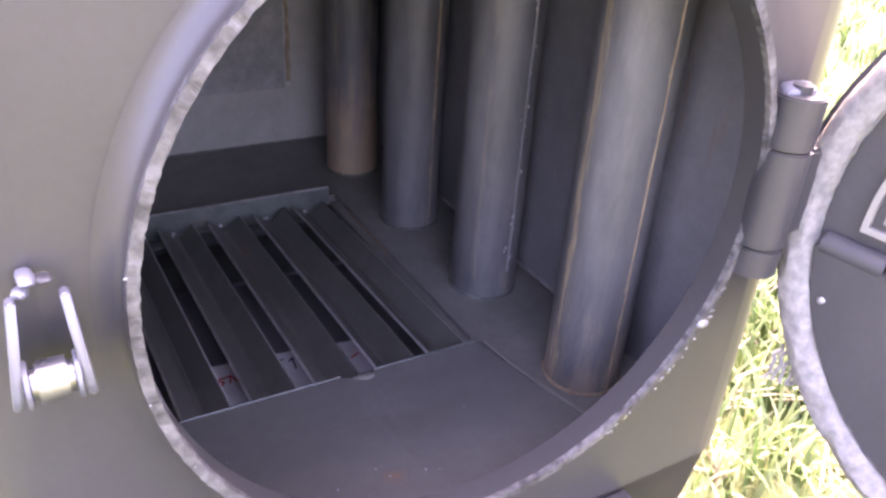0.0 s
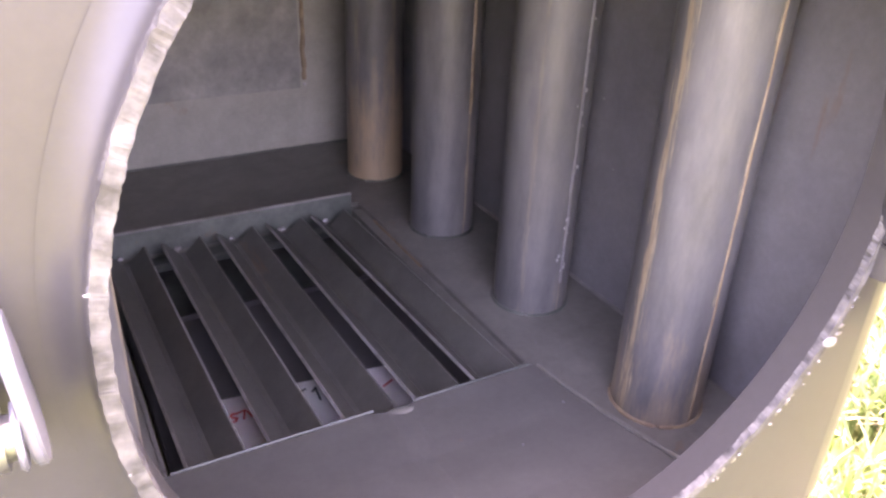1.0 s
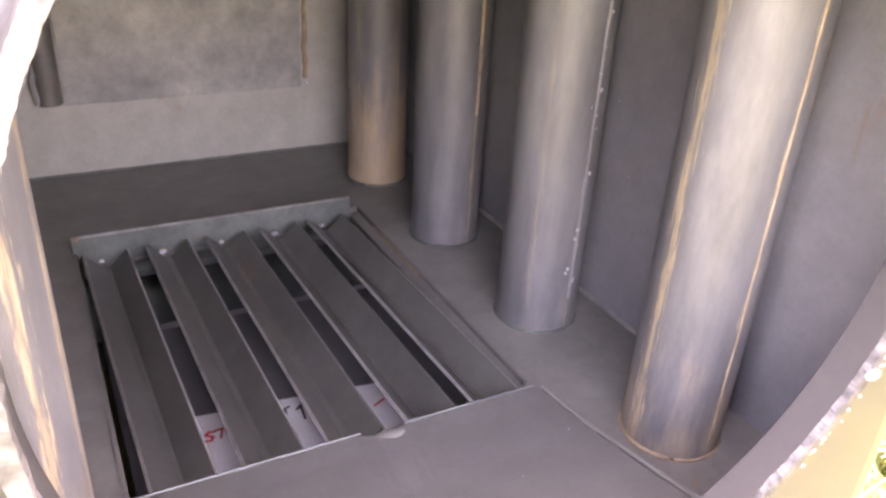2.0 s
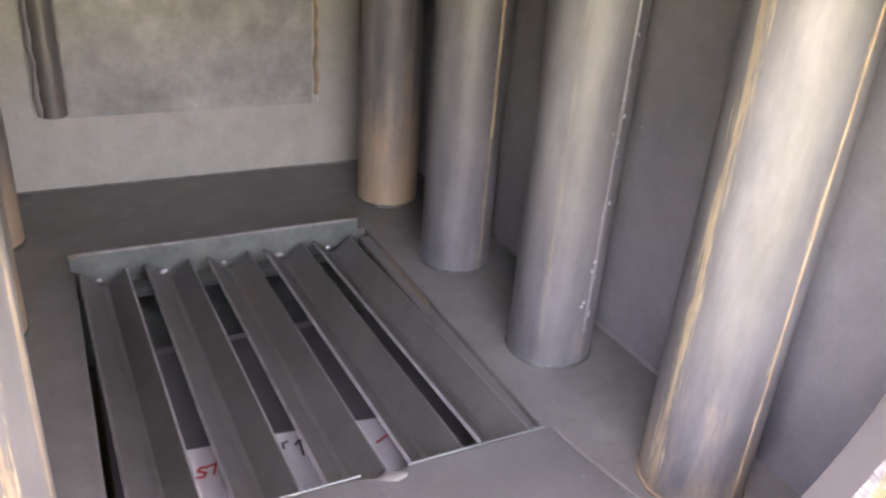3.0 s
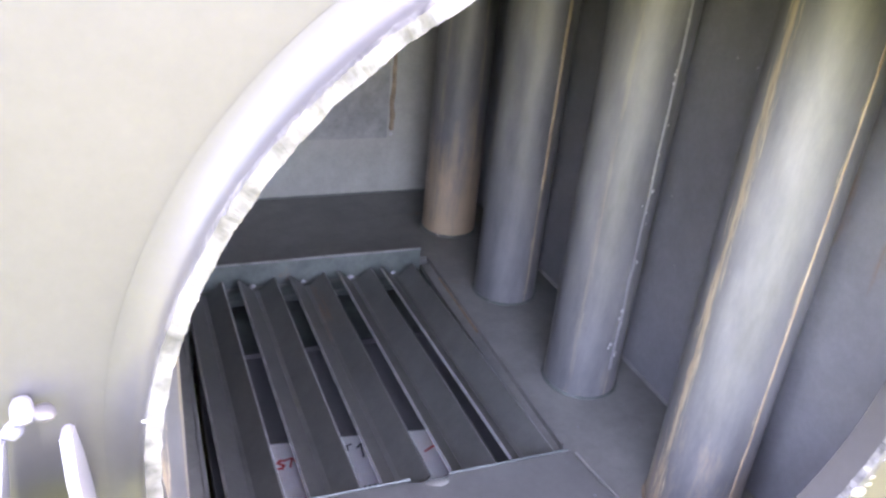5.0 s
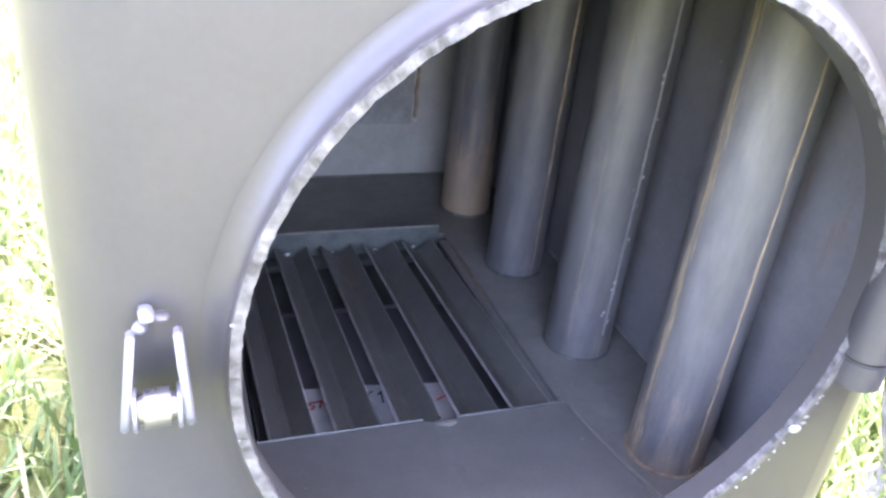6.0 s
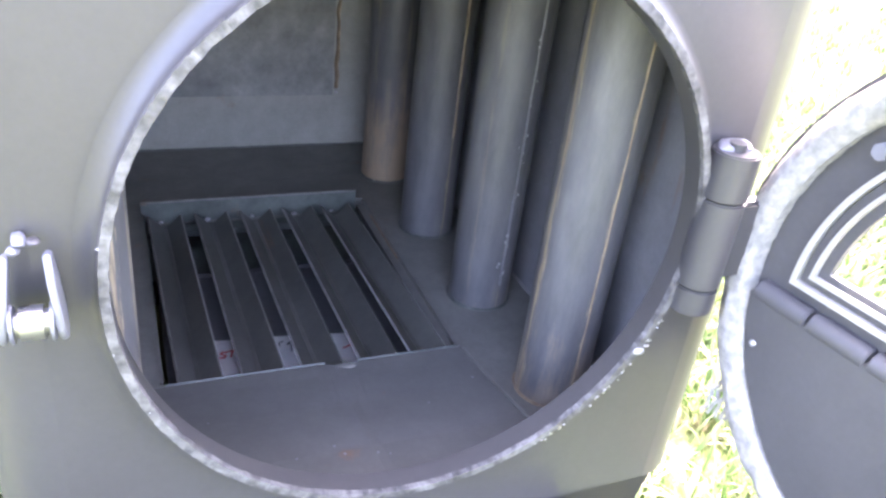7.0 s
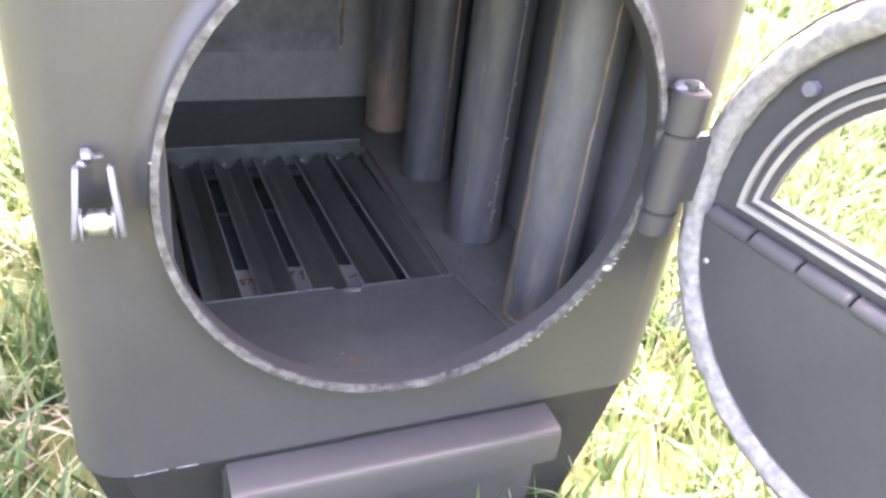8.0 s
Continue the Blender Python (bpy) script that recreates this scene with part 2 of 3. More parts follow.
# ---- ground ----
def ground_sheet():
    bm = bmesh.new()
    ring_r = [0.0, 0.3, 0.6, 0.9, 1.2, 1.6, 2.2, 3.0, 4.5, 7, 12, 25, 60, 150, 400]
    prev = None
    for r in ring_r:
        if r == 0:
            prev = [bm.verts.new((0.3, 0.5, GROUND_Z))]
            continue
        row = []
        for k in range(48):
            a = 2 * math.pi * k / 48
            x, y = 0.3 + r * math.cos(a), 0.5 + r * math.sin(a)
            row.append(bm.verts.new((x, y, GROUND_Z + (0.012 * noise.noise(Vector((x * 2.3, y * 2.3, 0))) if r > 0.6 else 0))))
        for k in range(48):
            q = (k + 1) % 48
            bm.faces.new((prev[0], row[k], row[q]) if len(prev) == 1 else (prev[k], row[k], row[q], prev[q]))
        prev = row
    m, n, l, b = material("lawn_soil")
    big = noise_node(n, l, 2.5, 6.0, 0.65)
    col = ramp(n, l, big, [(0.3, (0.04, 0.058, 0.018)), (0.5, (0.065, 0.09, 0.026)), (0.7, (0.11, 0.115, 0.05))])
    l.new(col, b.inputs["Base Color"])
    b.inputs["Roughness"].default_value = 0.95
    bump(n, l, b, noise_node(n, l, 60.0, 5.0, 0.7), 0.8, 0.01)
    return tagged(part("ground", bm, m, smooth=True), "green lawn soil under mown grass", "lawn", kind="structure")


ground_sheet()


def grass_material(name, stops):
    m, n, l, b = material(name)
    geo = n.new("ShaderNodeNewGeometry")
    col = ramp(n, l, geo.outputs["Random Per Island"], stops)
    l.new(col, b.inputs["Base Color"])
    b.inputs["Roughness"].default_value = 0.5
    tr = n.new("ShaderNodeBsdfTranslucent")
    l.new(col, tr.inputs["Color"])
    mx = n.new("ShaderNodeMixShader")
    mx.inputs["Fac"].default_value = 0.35
    l.new(b.outputs["BSDF"], mx.inputs[1])
    l.new(tr.outputs["BSDF"], mx.inputs[2])
    l.new(mx.outputs["Shader"], n["Material Output"].inputs["Surface"])
    return m


def grass(name, label, count, area, height, width, mat, seed, lie=0.6, clump=True):
    """Curved tapering blades scattered over an area (x0, x1, y0, y1), none of them under the stove."""
    rng = np.random.default_rng(seed)
    x0, x1, y0, y1 = area
    x, y = rng.uniform(x0, x1, count), rng.uniform(y0, y1, count)
    if clump:
        cx, cy = rng.uniform(x0, x1, count // 22), rng.uniform(y0, y1, count // 22)
        pick = rng.integers(0, len(cx), count)
        near = rng.random(count) < 0.7
        x = np.where(near, cx[pick] + rng.normal(0, 0.016, count), x)
        y = np.where(near, cy[pick] + rng.normal(0, 0.016, count), y)
    keep = ~((x > X0 + 0.03) & (x < X1 - 0.03) & (y > FACE_Y + 0.02) & (y < BACK_Y))
    x, y = x[keep], y[keep]
    k = len(x)
    h = height * rng.uniform(0.45, 1.15, k)
    w = width * rng.uniform(0.6, 1.2, k)
    turn = rng.uniform(0, 2 * np.pi, k)
    lean = h * lie * rng.uniform(0.2, 1.5, k)
    dx, dy = np.cos(turn), np.sin(turn)
    sx, sy = -np.sin(turn + rng.normal(0, 0.4, k)), np.cos(turn)
    verts, levels = [], [(0.0, 1.0), (0.4, 0.95), (0.75, 0.65), (1.0, 0.08)]
    z0 = GROUND_Z - 0.012
    for s, ww in levels:
        off = lean * s**1.8
        zz = z0 + h * (s - 0.25 * lie * s**3)
        for side in (-0.5, 0.5):
            verts.append(np.stack([x + dx * off + sx * side * w * ww, y + dy * off + sy * side * w * ww, zz], -1))
    v = np.stack(verts, 1).reshape(-1, 3)
    base = np.arange(k)[:, None] * 8
    quads = np.concatenate([base + np.array([2 * i, 2 * i + 1, 2 * i + 3, 2 * i + 2]) for i in range(3)], 0)
    me = bpy.data.meshes.new(name)
    me.vertices.add(len(v))
    me.vertices.foreach_set("co", v.ravel())
    me.loops.add(quads.size)
    me.loops.foreach_set("vertex_index", quads.ravel().astype(np.int32))
    me.polygons.add(len(quads))
    me.polygons.foreach_set("loop_start", np.arange(0, quads.size, 4, dtype=np.int32))
    me.update(calc_edges=True)
    me.validate()
    me.polygons.foreach_set("use_smooth", [True] * len(me.polygons))
    me.materials.append(mat)
    return tagged(new(name, me), label, "grass", kind="stuff")


GREEN = grass_material("green_blades", [(0.0, (0.036, 0.078, 0.022)), (0.4, (0.068, 0.12, 0.038)), (0.75, (0.105, 0.16, 0.06)), (1.0, (0.165, 0.195, 0.105))])
STRAW = grass_material("dry_blades", [(0.0, (0.19, 0.17, 0.11)), (1.0, (0.29, 0.265, 0.195))])
grass("grass", "short green lawn grass growing round the stove", 52000, (-0.9, 1.9, -0.5, 2.4), 0.10, 0.0055, GREEN, 3)
grass("grass", "short green lawn grass farther off", 45000, (-2.6, 4.4, 0.6, 7.0), 0.11, 0.009, GREEN, 5)
grass("dry_grass", "pale dry grass stems lying in the lawn", 9000, (-0.9, 1.9, -0.5, 2.4), 0.08, 0.0045, STRAW, 4, 1.2)

# ---- stove body ----
stove = thing("stove", (0, 0, 0), "dark grey welded steel stove with open round door, on grass", "stove")


def front_panel():
    seg = 96
    hole, out = [], []
    xa, xb, za, zb = X0 + 0.042, X1 - 0.042, SKIRT_Z, TOP_Z
    angs = [2 * math.pi * i / seg for i in range(seg)]
    angs += [math.atan2(z - CZ, x - CX) % (2 * math.pi) for x in (xa, xb) for z in (za, zb)]
    for a in sorted(angs):
        c, s = math.cos(a), math.sin(a)
        hole.append((CX + (RR - 0.0005) * c, CZ + (RR - 0.0005) * s))
        t = min([(q - CX) / c for q in (xa, xb) if (q - CX) * c > 1e-9] + [(q - CZ) / s for q in (za, zb) if (q - CZ) * s > 1e-9])
        out.append((CX + t * c, CZ + t * s))
    return part("front_panel", holed(out, hole, FACE_Y, FACE_Y + 0.004), PAINT, stove)


front_panel()


def side_wrap(sign):
    """A side wall whose front edge is bent round to meet the front panel."""
    xs = X1 if sign > 0 else X0
    pts = []
    for i in range(9):
        a = math.pi / 2 * i / 8
        pts.append((xs - sign * 0.042 * (1 - math.sin(a)), FACE_Y + 0.042 * (1 - math.cos(a))))
    pts.append((xs, BACK_Y))
    return part("side_panel", strip(pts, SKIRT_Z, TOP_Z, 0.004 * sign), PAINT, stove, smooth=True)


side_wrap(1)
side_wrap(-1)
part("back_panel", box(X0, X1, BACK_Y, BACK_Y + 0.004, SKIRT_Z, TOP_Z, 0.001), PAINT, stove)
part("top_panel", box(X0 - 0.004, X1 + 0.004, FACE_Y - 0.004, BACK_Y + 0.008, TOP_Z, TOP_Z + 0.005, 0.0015), PAINT, stove)


def base_skirt():
    """The narrower ash base, drawn in towards the ground."""
    bm = bmesh.new()
    def outline(inset, z, y0):
        return [(X0 + inset + 0.03, y0), (X1 - inset - 0.03, y0), (X1 - inset, y0 + 0.03), (X1 - inset, BACK_Y - inset), (X0 + inset, BACK_Y - inset), (X0 + inset, y0 + 0.03)]
    rows = [[bm.verts.new((x, y, z)) for x, y in outline(i, z, y0)] for i, z, y0 in ((0.004, SKIRT_Z, FACE_Y + 0.0008), (0.048, 0.12, FACE_Y + 0.006))]
    for i in range(6):
        j = (i + 1) % 6
        bm.faces.new((rows[0][i], rows[0][j], rows[1][j], rows[1][i]))
    bm.faces.new(rows[1])
    r = bmesh.ops.solidify(bm, geom=list(bm.faces), thickness=0.003)
    return part("base", bm, PAINT, stove)


base_skirt()
for k, (xa, xb) in enumerate(((0.005, 0.03), (0.036, 0.052))):
    part("weld_bead", bead([(xa + (xb - xa) * i / 8, FACE_Y - 0.0005, SKIRT_Z + 0.001) for i in range(9)], 0.0010, k), CUT, stove, smooth=True)
part("weld_bead", bead([(0.43 + 0.02 * i / 8, FACE_Y + 0.004 + 0.012 * (i / 8) ** 2, SKIRT_Z - 0.001) for i in range(9)], 0.002, 7), BRIGHT, stove, smooth=True)


# collar of the fire-door opening, its torch-cut edge and weld spatter
def rough_edge(a, k):
    p = Vector((math.cos(a) * 40, math.sin(a) * 40, 0.7 * k))
    j = Vector((math.cos(a) * 120, math.sin(a) * 120, 0.9 * k))
    return 0.0005 * noise.noise(p) + 0.0005 * noise.noise(j), 0.0005 * noise.noise(p + Vector((5, 0, 0))) + 0.00015 * noise.noise(j)


FILLET = [(RR + 0.012 * (1 - math.cos(math.pi / 2 * i / 8)), FACE_Y - 0.0004 - 0.0100 * (1 - math.sin(math.pi / 2 * i / 8))) for i in range(9)]
part("collar", ring([(RR - 0.0006, RIM_Y + 0.0015)] + FILLET + [(RR - 0.0046, FACE_Y + 0.005), (RR - 0.0046, RIM_Y + 0.0015)], 160, (CX, CZ)), PAINT, stove, smooth=True)
part("collar_edge", ring([(RR + 0.0002, RIM_Y + 0.004), (RR + 0.0002, RIM_Y), (RR - 0.0048, RIM_Y), (RR - 0.0052, RIM_Y + 0.004)], 900, (CX, CZ), rough_edge), CUT, stove, "rough bright torch-cut steel edge")
random.seed(11)
for deg in (-28.5, -33, -35, -37, -40, -43, -46, -52, -58, -20, -12, 4, 171, 190, 205):
    a = radians(deg + random.uniform(-0.8, 0.8))
    r = RR - 0.001 + random.uniform(-0.002, 0.002) + (0.0025 if -60 < deg < -32 else 0)
    big = 0.0034 if deg == -28.5 else random.uniform(0.0003, 0.0006) if deg > 90 else random.uniform(0.0005, 0.0011)
    part("weld_spatter", blob((CX + r * math.cos(a), RIM_Y - 0.0004, CZ + r * math.sin(a)), big, (1.3, 0.7, 0.9), deg), BRIGHT, stove, smooth=True)

random.seed(31)
for i in range(22):
    a = radians(random.uniform(-62, -20))
    r = RR + random.uniform(-0.001, 0.0022)
    part("burr", blob((CX + r * math.cos(a), RIM_Y + random.uniform(-0.0004, 0.002), CZ + r * math.sin(a)), random.uniform(0.0005, 0.001), (0.6 + 2.2 * abs(math.cos(a)), 0.7, 0.6 + 1.6 * abs(math.sin(a))), i), CHROME, stove, smooth=True)

# ---- fire box ----
def inner_wall(sign):
    """A lining wall whose front edge is bent round towards the collar."""
    xs = LINE_R if sign > 0 else LINE_L
    pts = []
    for i in range(9):
        a = math.pi / 2 * i / 8
        pts.append((xs - sign * 0.036 * (1 - math.sin(a)), FACE_Y + 0.007 + 0.036 * (1 - math.cos(a))))
    pts.append((xs, LINE_B + 0.004))
    return part("inner_wall", strip(pts, FLOOR_Z - 0.01, 0.93, -0.004 * sign), WALL, stove, "grey mill-scale steel inner wall", smooth=True)


inner_wall(1)
inner_wall(-1)
part("rear_wall", box(LINE_L, LINE_R, LINE_B, LINE_B + 0.004, FLOOR_Z - 0.01, 0.93), BACK, stove, "dull grey steel rear wall")
part("firebox_roof", box(LINE_L - 0.004, LINE_R + 0.004, FACE_Y + 0.006, LINE_B + 0.004, 0.93, 0.934), WALL, stove)

for x0, x1, y0, y1 in ((LINE_L, GX0, FACE_Y + 0.046, LINE_B), (GX1, LINE_R, FACE_Y + 0.046, LINE_B), (0.012, GX0, FACE_Y + 0.006, FACE_Y + 0.046), (GX1, 0.43, FACE_Y + 0.006, FACE_Y + 0.046), (GX0, GX1, GY1, LINE_B), (GX0, GX1, FACE_Y + 0.006, GY0)):
    part("floor_plate", box(x0, x1, y0, y1, FLOOR_Z - 0.004, FLOOR_Z), FLOOR, stove, "dark sooty steel floor plate")


def hearth_plate():
    """The plate in front of the grate, drawn up to the opening, with its rear edge bent and torn at a weld."""
    bm = bmesh.new()
    xs = [0.012, 0.03, 0.07, 0.12, 0.17, 0.2, 0.206, 0.212, 0.22, 0.228, 0.234, 0.24, 0.28, 0.31, 0.338]
    prof = [(FACE_Y + 0.004, 0.352), (0.36, 0.341), (0.42, 0.333), (0.462, FLOOR_Z + 0.006), (0.479, FLOOR_Z + 0.006), (0.4825, FLOOR_Z + 0.004), (0.4825, FLOOR_Z - 0.012), (0.4795, FLOOR_Z - 0.012), (0.4795, FLOOR_Z + 0.003), (0.462, FLOOR_Z + 0.003), (0.42, 0.330), (0.36, 0.338), (FACE_Y + 0.004, 0.349)]
    rows = []
    for x in xs:
        row = []
        t = max(0.0, 1 - abs(x - 0.219) / 0.017)
        for y, z in prof:
            back = y > 0.46
            row.append(bm.verts.new((x + (0.014 * (0.482 - y) / 0.17 if x > 0.335 else 0), y - (0.010 * t if back else 0), z + (0.003 * t if back else 0) + (0.0015 if x < 0.215 else 0))))
        rows.append(row)
    k = len(prof)
    for a, b in zip(rows, rows[1:]):
        for i in range(k):
            q = (i + 1) % k
            bm.faces.new((a[i], b[i], b[q], a[q]))
    for row in (rows[0], rows[-1]):
        bm.faces.new(row)
    return part("hearth_plate", bm, PLATE, stove, "dark grey plate with a bent rear edge")


hearth_plate()
part("weld_bead", blob((0.2205, 0.4725, FLOOR_Z + 0.0068), 0.0072, (1.7, 0.8, 0.45), 4), FLOOR, stove, smooth=True)
part("weld_bead", blob((0.3475, 0.388, 0.3345), 0.0048, (1.3, 1.9, 0.45), 9), LIP, stove, smooth=True)

for k, (xa, xb, zz) in enumerate(((0.068, 0.205, 0.0073), (0.236, 0.336, 0.0058))):
    part("plate_edge", bead([(xa + (xb - xa) * i / 40, 0.4812, FLOOR_Z + zz) for i in range(41)], 0.0009, 30 + k), LIP, stove, "bare worn plate edge", smooth=True)

# frame round the grate
part("grate_lip", box(GX0 - 0.002, GX1 - 0.012, GY1 - 0.010, GY1 - 0.006, FLOOR_Z - 0.012, 0.3400, 0.0008), LIP, stove, "pale greenish bare steel strip behind the grate")
# pale bead sets the strip's lit top edge off from its darker face
part("lip_edge", bead([(GX0 - 0.002 + (GX1 - GX0 - 0.010) * i / 60, GY1 - 0.0082, 0.3396) for i in range(61)], 0.0014, 41), WORN_PALE, stove, "worn upper edge with its highlight coloured in", smooth=True)
part("grate_lip", box(GX0 - 0.002, GX0 + 0.001, GY0 + 0.01, GY1 - 0.012, FLOOR_Z - 0.04, FLOOR_Z + 0.002, 0.0006), FLOOR, stove)
part("grate_lip", box(GX1 - 0.001, GX1 + 0.002, GY0 + 0.01, GY1 - 0.012, FLOOR_Z - 0.04, FLOOR_Z + 0.002, 0.0006), FLOOR, stove)
part("grate_lip", box(0.3262, GX1 - 0.0012, GY0 + 0.01, GY1 - 0.012, FLOOR_Z - 0.009, FLOOR_Z - 0.003, 0.0006), FLOOR, stove)
part("weld_bead", bead([(GX1 - 0.004, 0.66 + 0.11 * i / 40, FLOOR_Z + 0.0005) for i in range(41)], 0.0012, 3), RUST, stove, smooth=True)
part("weld_bead", blob((GX0 + 0.001, GY1 - 0.008, 0.339), 0.003, (1.6, 1, 0.6), 2), RUST, stove, smooth=True)

# rear wall: a stained plate, an upright channel on it and a rusty weld run
part("rear_plate", box(0.082, 0.340, LINE_B - 0.003, LINE_B - 0.0003, 0.402, 0.90, 0.0006), BACK_DARK, stove, "stained darker steel plate welded to the rear wall")
part("rear_channel", cyl(0.0125, 0.406, 0.90, 28, 0.001, at=(0.0705, LINE_B - 0.005, 0)), PLATE, stove, "upright rounded steel channel", smooth=True)
# pale bead standing in for the highlight down the channel's right side
part("weld_bead", bead([(0.0835 + 0.001 * noise.noise(Vector((i * 0.4, 7, 0))), LINE_B - 0.004, 0.408 + 0.006 * i) for i in range(60)], 0.0013, 15), WORN_PALE, stove, smooth=True)
part("weld_bead", bead([(0.0585 + 0.002 * noise.noise(Vector((i * 0.4, 0, 0))), LINE_B - 0.014, 0.408 + 0.006 * i) for i in range(60)], 0.0022, 5), BRIGHT, stove, smooth=True)
part("weld_bead", bead([(0.346 + 0.003 * noise.noise(Vector((i * 0.25, 4, 0))), LINE_B - 0.001, 0.412 + 0.006 * i) for i in range(60)], 0.0028, 6), RUST, stove, "rusty weld run", smooth=True)
part("weld_bead", blob((0.346, LINE_B - 0.001, 0.406), 0.002, (1, 1, 1), 6), BRIGHT, stove, smooth=True)
part("weld_bead", bead([(LINE_L + (LINE_R - LINE_L) * i / 90, LINE_B - 0.0005, FLOOR_Z + 0.0005) for i in range(91)], 0.0016, 8), LIP, stove, smooth=True)
part("weld_bead", bead([(LINE_R - 0.0005, 0.42 + 0.4 * i / 60, FLOOR_Z + 0.0005) for i in range(61)], 0.0021, 9), WORN_PALE, stove, smooth=True)

# ---- convection tubes ----
TUBES = [
    (0.401, 0.411, [(178, 30, 0.85), (-88, 12, 0.8)], 0.55),
    (0.398, 0.572, [(-78, 9, 0.45), (-140, 14, 0.2)], 0.3),
    (0.395, 0.732, [(-74, 13, 0.75)], 0.15),
    (0.391, 0.892, [(-75, 16, 0.3), (-150, 20, 0.3)], 0.95),
]
# left tubes: rust streaks, made wide and pale to hold warm light too
LEFT_SEAMS = [(-50, 26, 0.85), (-12, 20, 0.75)]
TUBE_R = 0.0325


def tube(x, y, mat):
    bm = cyl(TUBE_R, 0, 0.606, 56)
    ob = part("convection_tube", bm, mat, stove, "blue-grey steel tube with rusty streaks", smooth=True)
    ob.location = (x, y, FLOOR_Z)
    pts = [(x + (TUBE_R + 0.0005) * math.cos(2 * math.pi * i / 48), y + (TUBE_R + 0.0005) * math.sin(2 * math.pi * i / 48), FLOOR_Z + 0.0008) for i in range(49)]
    w = part("weld_bead", bead(pts, 0.0016, x * 99 + y * 31), RUST if y < 0.5 else LIP, stove, smooth=True)


for k, (x, y, seams, low) in enumerate(TUBES):
    tube(x, y, tube_steel("tube_steel", seams, low))
    tube(0.019 if k == 0 else -0.002, y, tube_steel("tube_steel_rusty_lit", LEFT_SEAMS, 0.8))


def seam(k, deg, z0, z1, r, mat, seed):
    """A lengthwise weld seam on a tube."""
    x, y = TUBES[k][:2]
    c, s = math.cos(radians(deg)), math.sin(radians(deg))
    count = int((z1 - z0) / 0.004)
    pts = []
    for i in range(count + 1):
        w = 0.0012 * noise.noise(Vector((i * 0.11, seed, 0)))
        pts.append((x + TUBE_R * c - s * w, y + TUBE_R * s + c * w, FLOOR_Z + z0 + (z1 - z0) * i / count))
    part("weld_seam", bead(pts, r, seed), mat, stove, smooth=True)


seam(0, -88, 0.002, 0.60, 0.0007, RUST, 1)
seam(1, -78, 0.03, 0.60, 0.0012, WALL, 2)
seam(2, -74, 0.13, 0.60, 0.0018, RUST, 3)
random.seed(5)
for i in range(40):
    z = random.uniform(0.04, 0.5)
    a = radians(-78 + random.gauss(0, 5))
    x, y = TUBES[1][:2]
    part("weld_spatter", blob((x + TUBE_R * math.cos(a), y + TUBE_R * math.sin(a), FLOOR_Z + z), random.uniform(0.0005, 0.0013), (1, 1, 1.3), i), BRIGHT, stove, smooth=True)
for i in range(10):
    part("weld_spatter", blob((LINE_R - 0.0003, random.uniform(0.45, 0.7), FLOOR_Z + random.uniform(0.08, 0.36)), random.uniform(0.0008, 0.0014), (0.6, 1, 1), i), BRIGHT, stove, smooth=True)
part("weld_bead", bead([(0.341 + 0.013 * i / 30, 0.476 - 0.165 * i / 30, FLOOR_Z + 0.006 + 0.022 * (i / 30) ** 1.6) for i in range(31)], 0.0017, 14), FLOOR, stove, smooth=True)

random.seed(21)
for i in range(22):
    x, y = random.uniform(0.05, 0.33), random.uniform(0.34, 0.46)
    if i > 9:
        x, y = random.uniform(0.345, 0.44), random.uniform(0.46, 0.75)
    z = FLOOR_Z + (0.0065 + 0.021 * max(0.0, (0.462 - y) / 0.155) ** 1.25 if i <= 9 else 0.0)
    part("weld_spatter", blob((x, y, z), random.uniform(0.0005, 0.0010), (1, 1, 0.7), i), ZINC, stove, smooth=True)

# ---- grate, ash space, drawer and paper ----
grate = thing("fire_grate", (0, 0, 0), "dark steel grate of five angled bars in the stove", "grate")


def grate_bar(back, front):
    """An angle iron laid open side up, its worn upper edges coloured paler to carry a highlight."""
    bm = bmesh.new()
    y0, y1 = GY0 + 0.002, GY1 - 0.022
    w, top, low = 0.0178, FLOOR_Z + 0.005, FLOOR_Z - 0.0115
    prof = [(-w, top), (-0.0055, low + 0.004), (-0.002, low + 0.0012), (0.002, low + 0.0012), (0.0055, low + 0.004), (w, top), (w + 0.0019, top - 0.0016), (0.0065, low + 0.001), (0.002, low - 0.002), (-0.002, low - 0.002), (-0.0065, low + 0.001), (-w - 0.0019, top - 0.0016)]
    rows = [[bm.verts.new((x + px, y, pz)) for px, pz in prof] for x, y in ((front, y0), (back, y1))]
    k = len(prof)
    for i in range(k):
        j = (i + 1) % k
        f = bm.faces.new((rows[0][i], rows[0][j], rows[1][j], rows[1][i]))
        f.material_index = 1 if i in (5, 11) else 0
    for r in rows:
        bm.faces.new(r)
    ob = part("grate_bar", bm, GRATE, grate, smooth=True)
    ob.data.materials.append(WORN_PALE)
    return ob


BARS = [(0.0895, 0.0970), (0.1425, 0.1507), (0.1950, 0.2035), (0.2465, 0.2572), (0.2945, 0.3070)]
for i, (xb, xf) in enumerate(BARS):
    grate_bar(xb, xf)
    part("weld_spot", blob((xb - 0.0045, GY1 - 0.025, FLOOR_Z - 0.0025), 0.0028 if i in (1, 3) else 0.0021, (1.3, 1, 0.8), i), BRIGHT, grate, "bright weld spot", smooth=True)
part("cross_bar", box(GX0 + 0.003, GX1 - 0.003, GY1 - 0.030, GY1 - 0.012, FLOOR_Z - 0.022, FLOOR_Z - 0.0145, 0.001), LIP, grate)
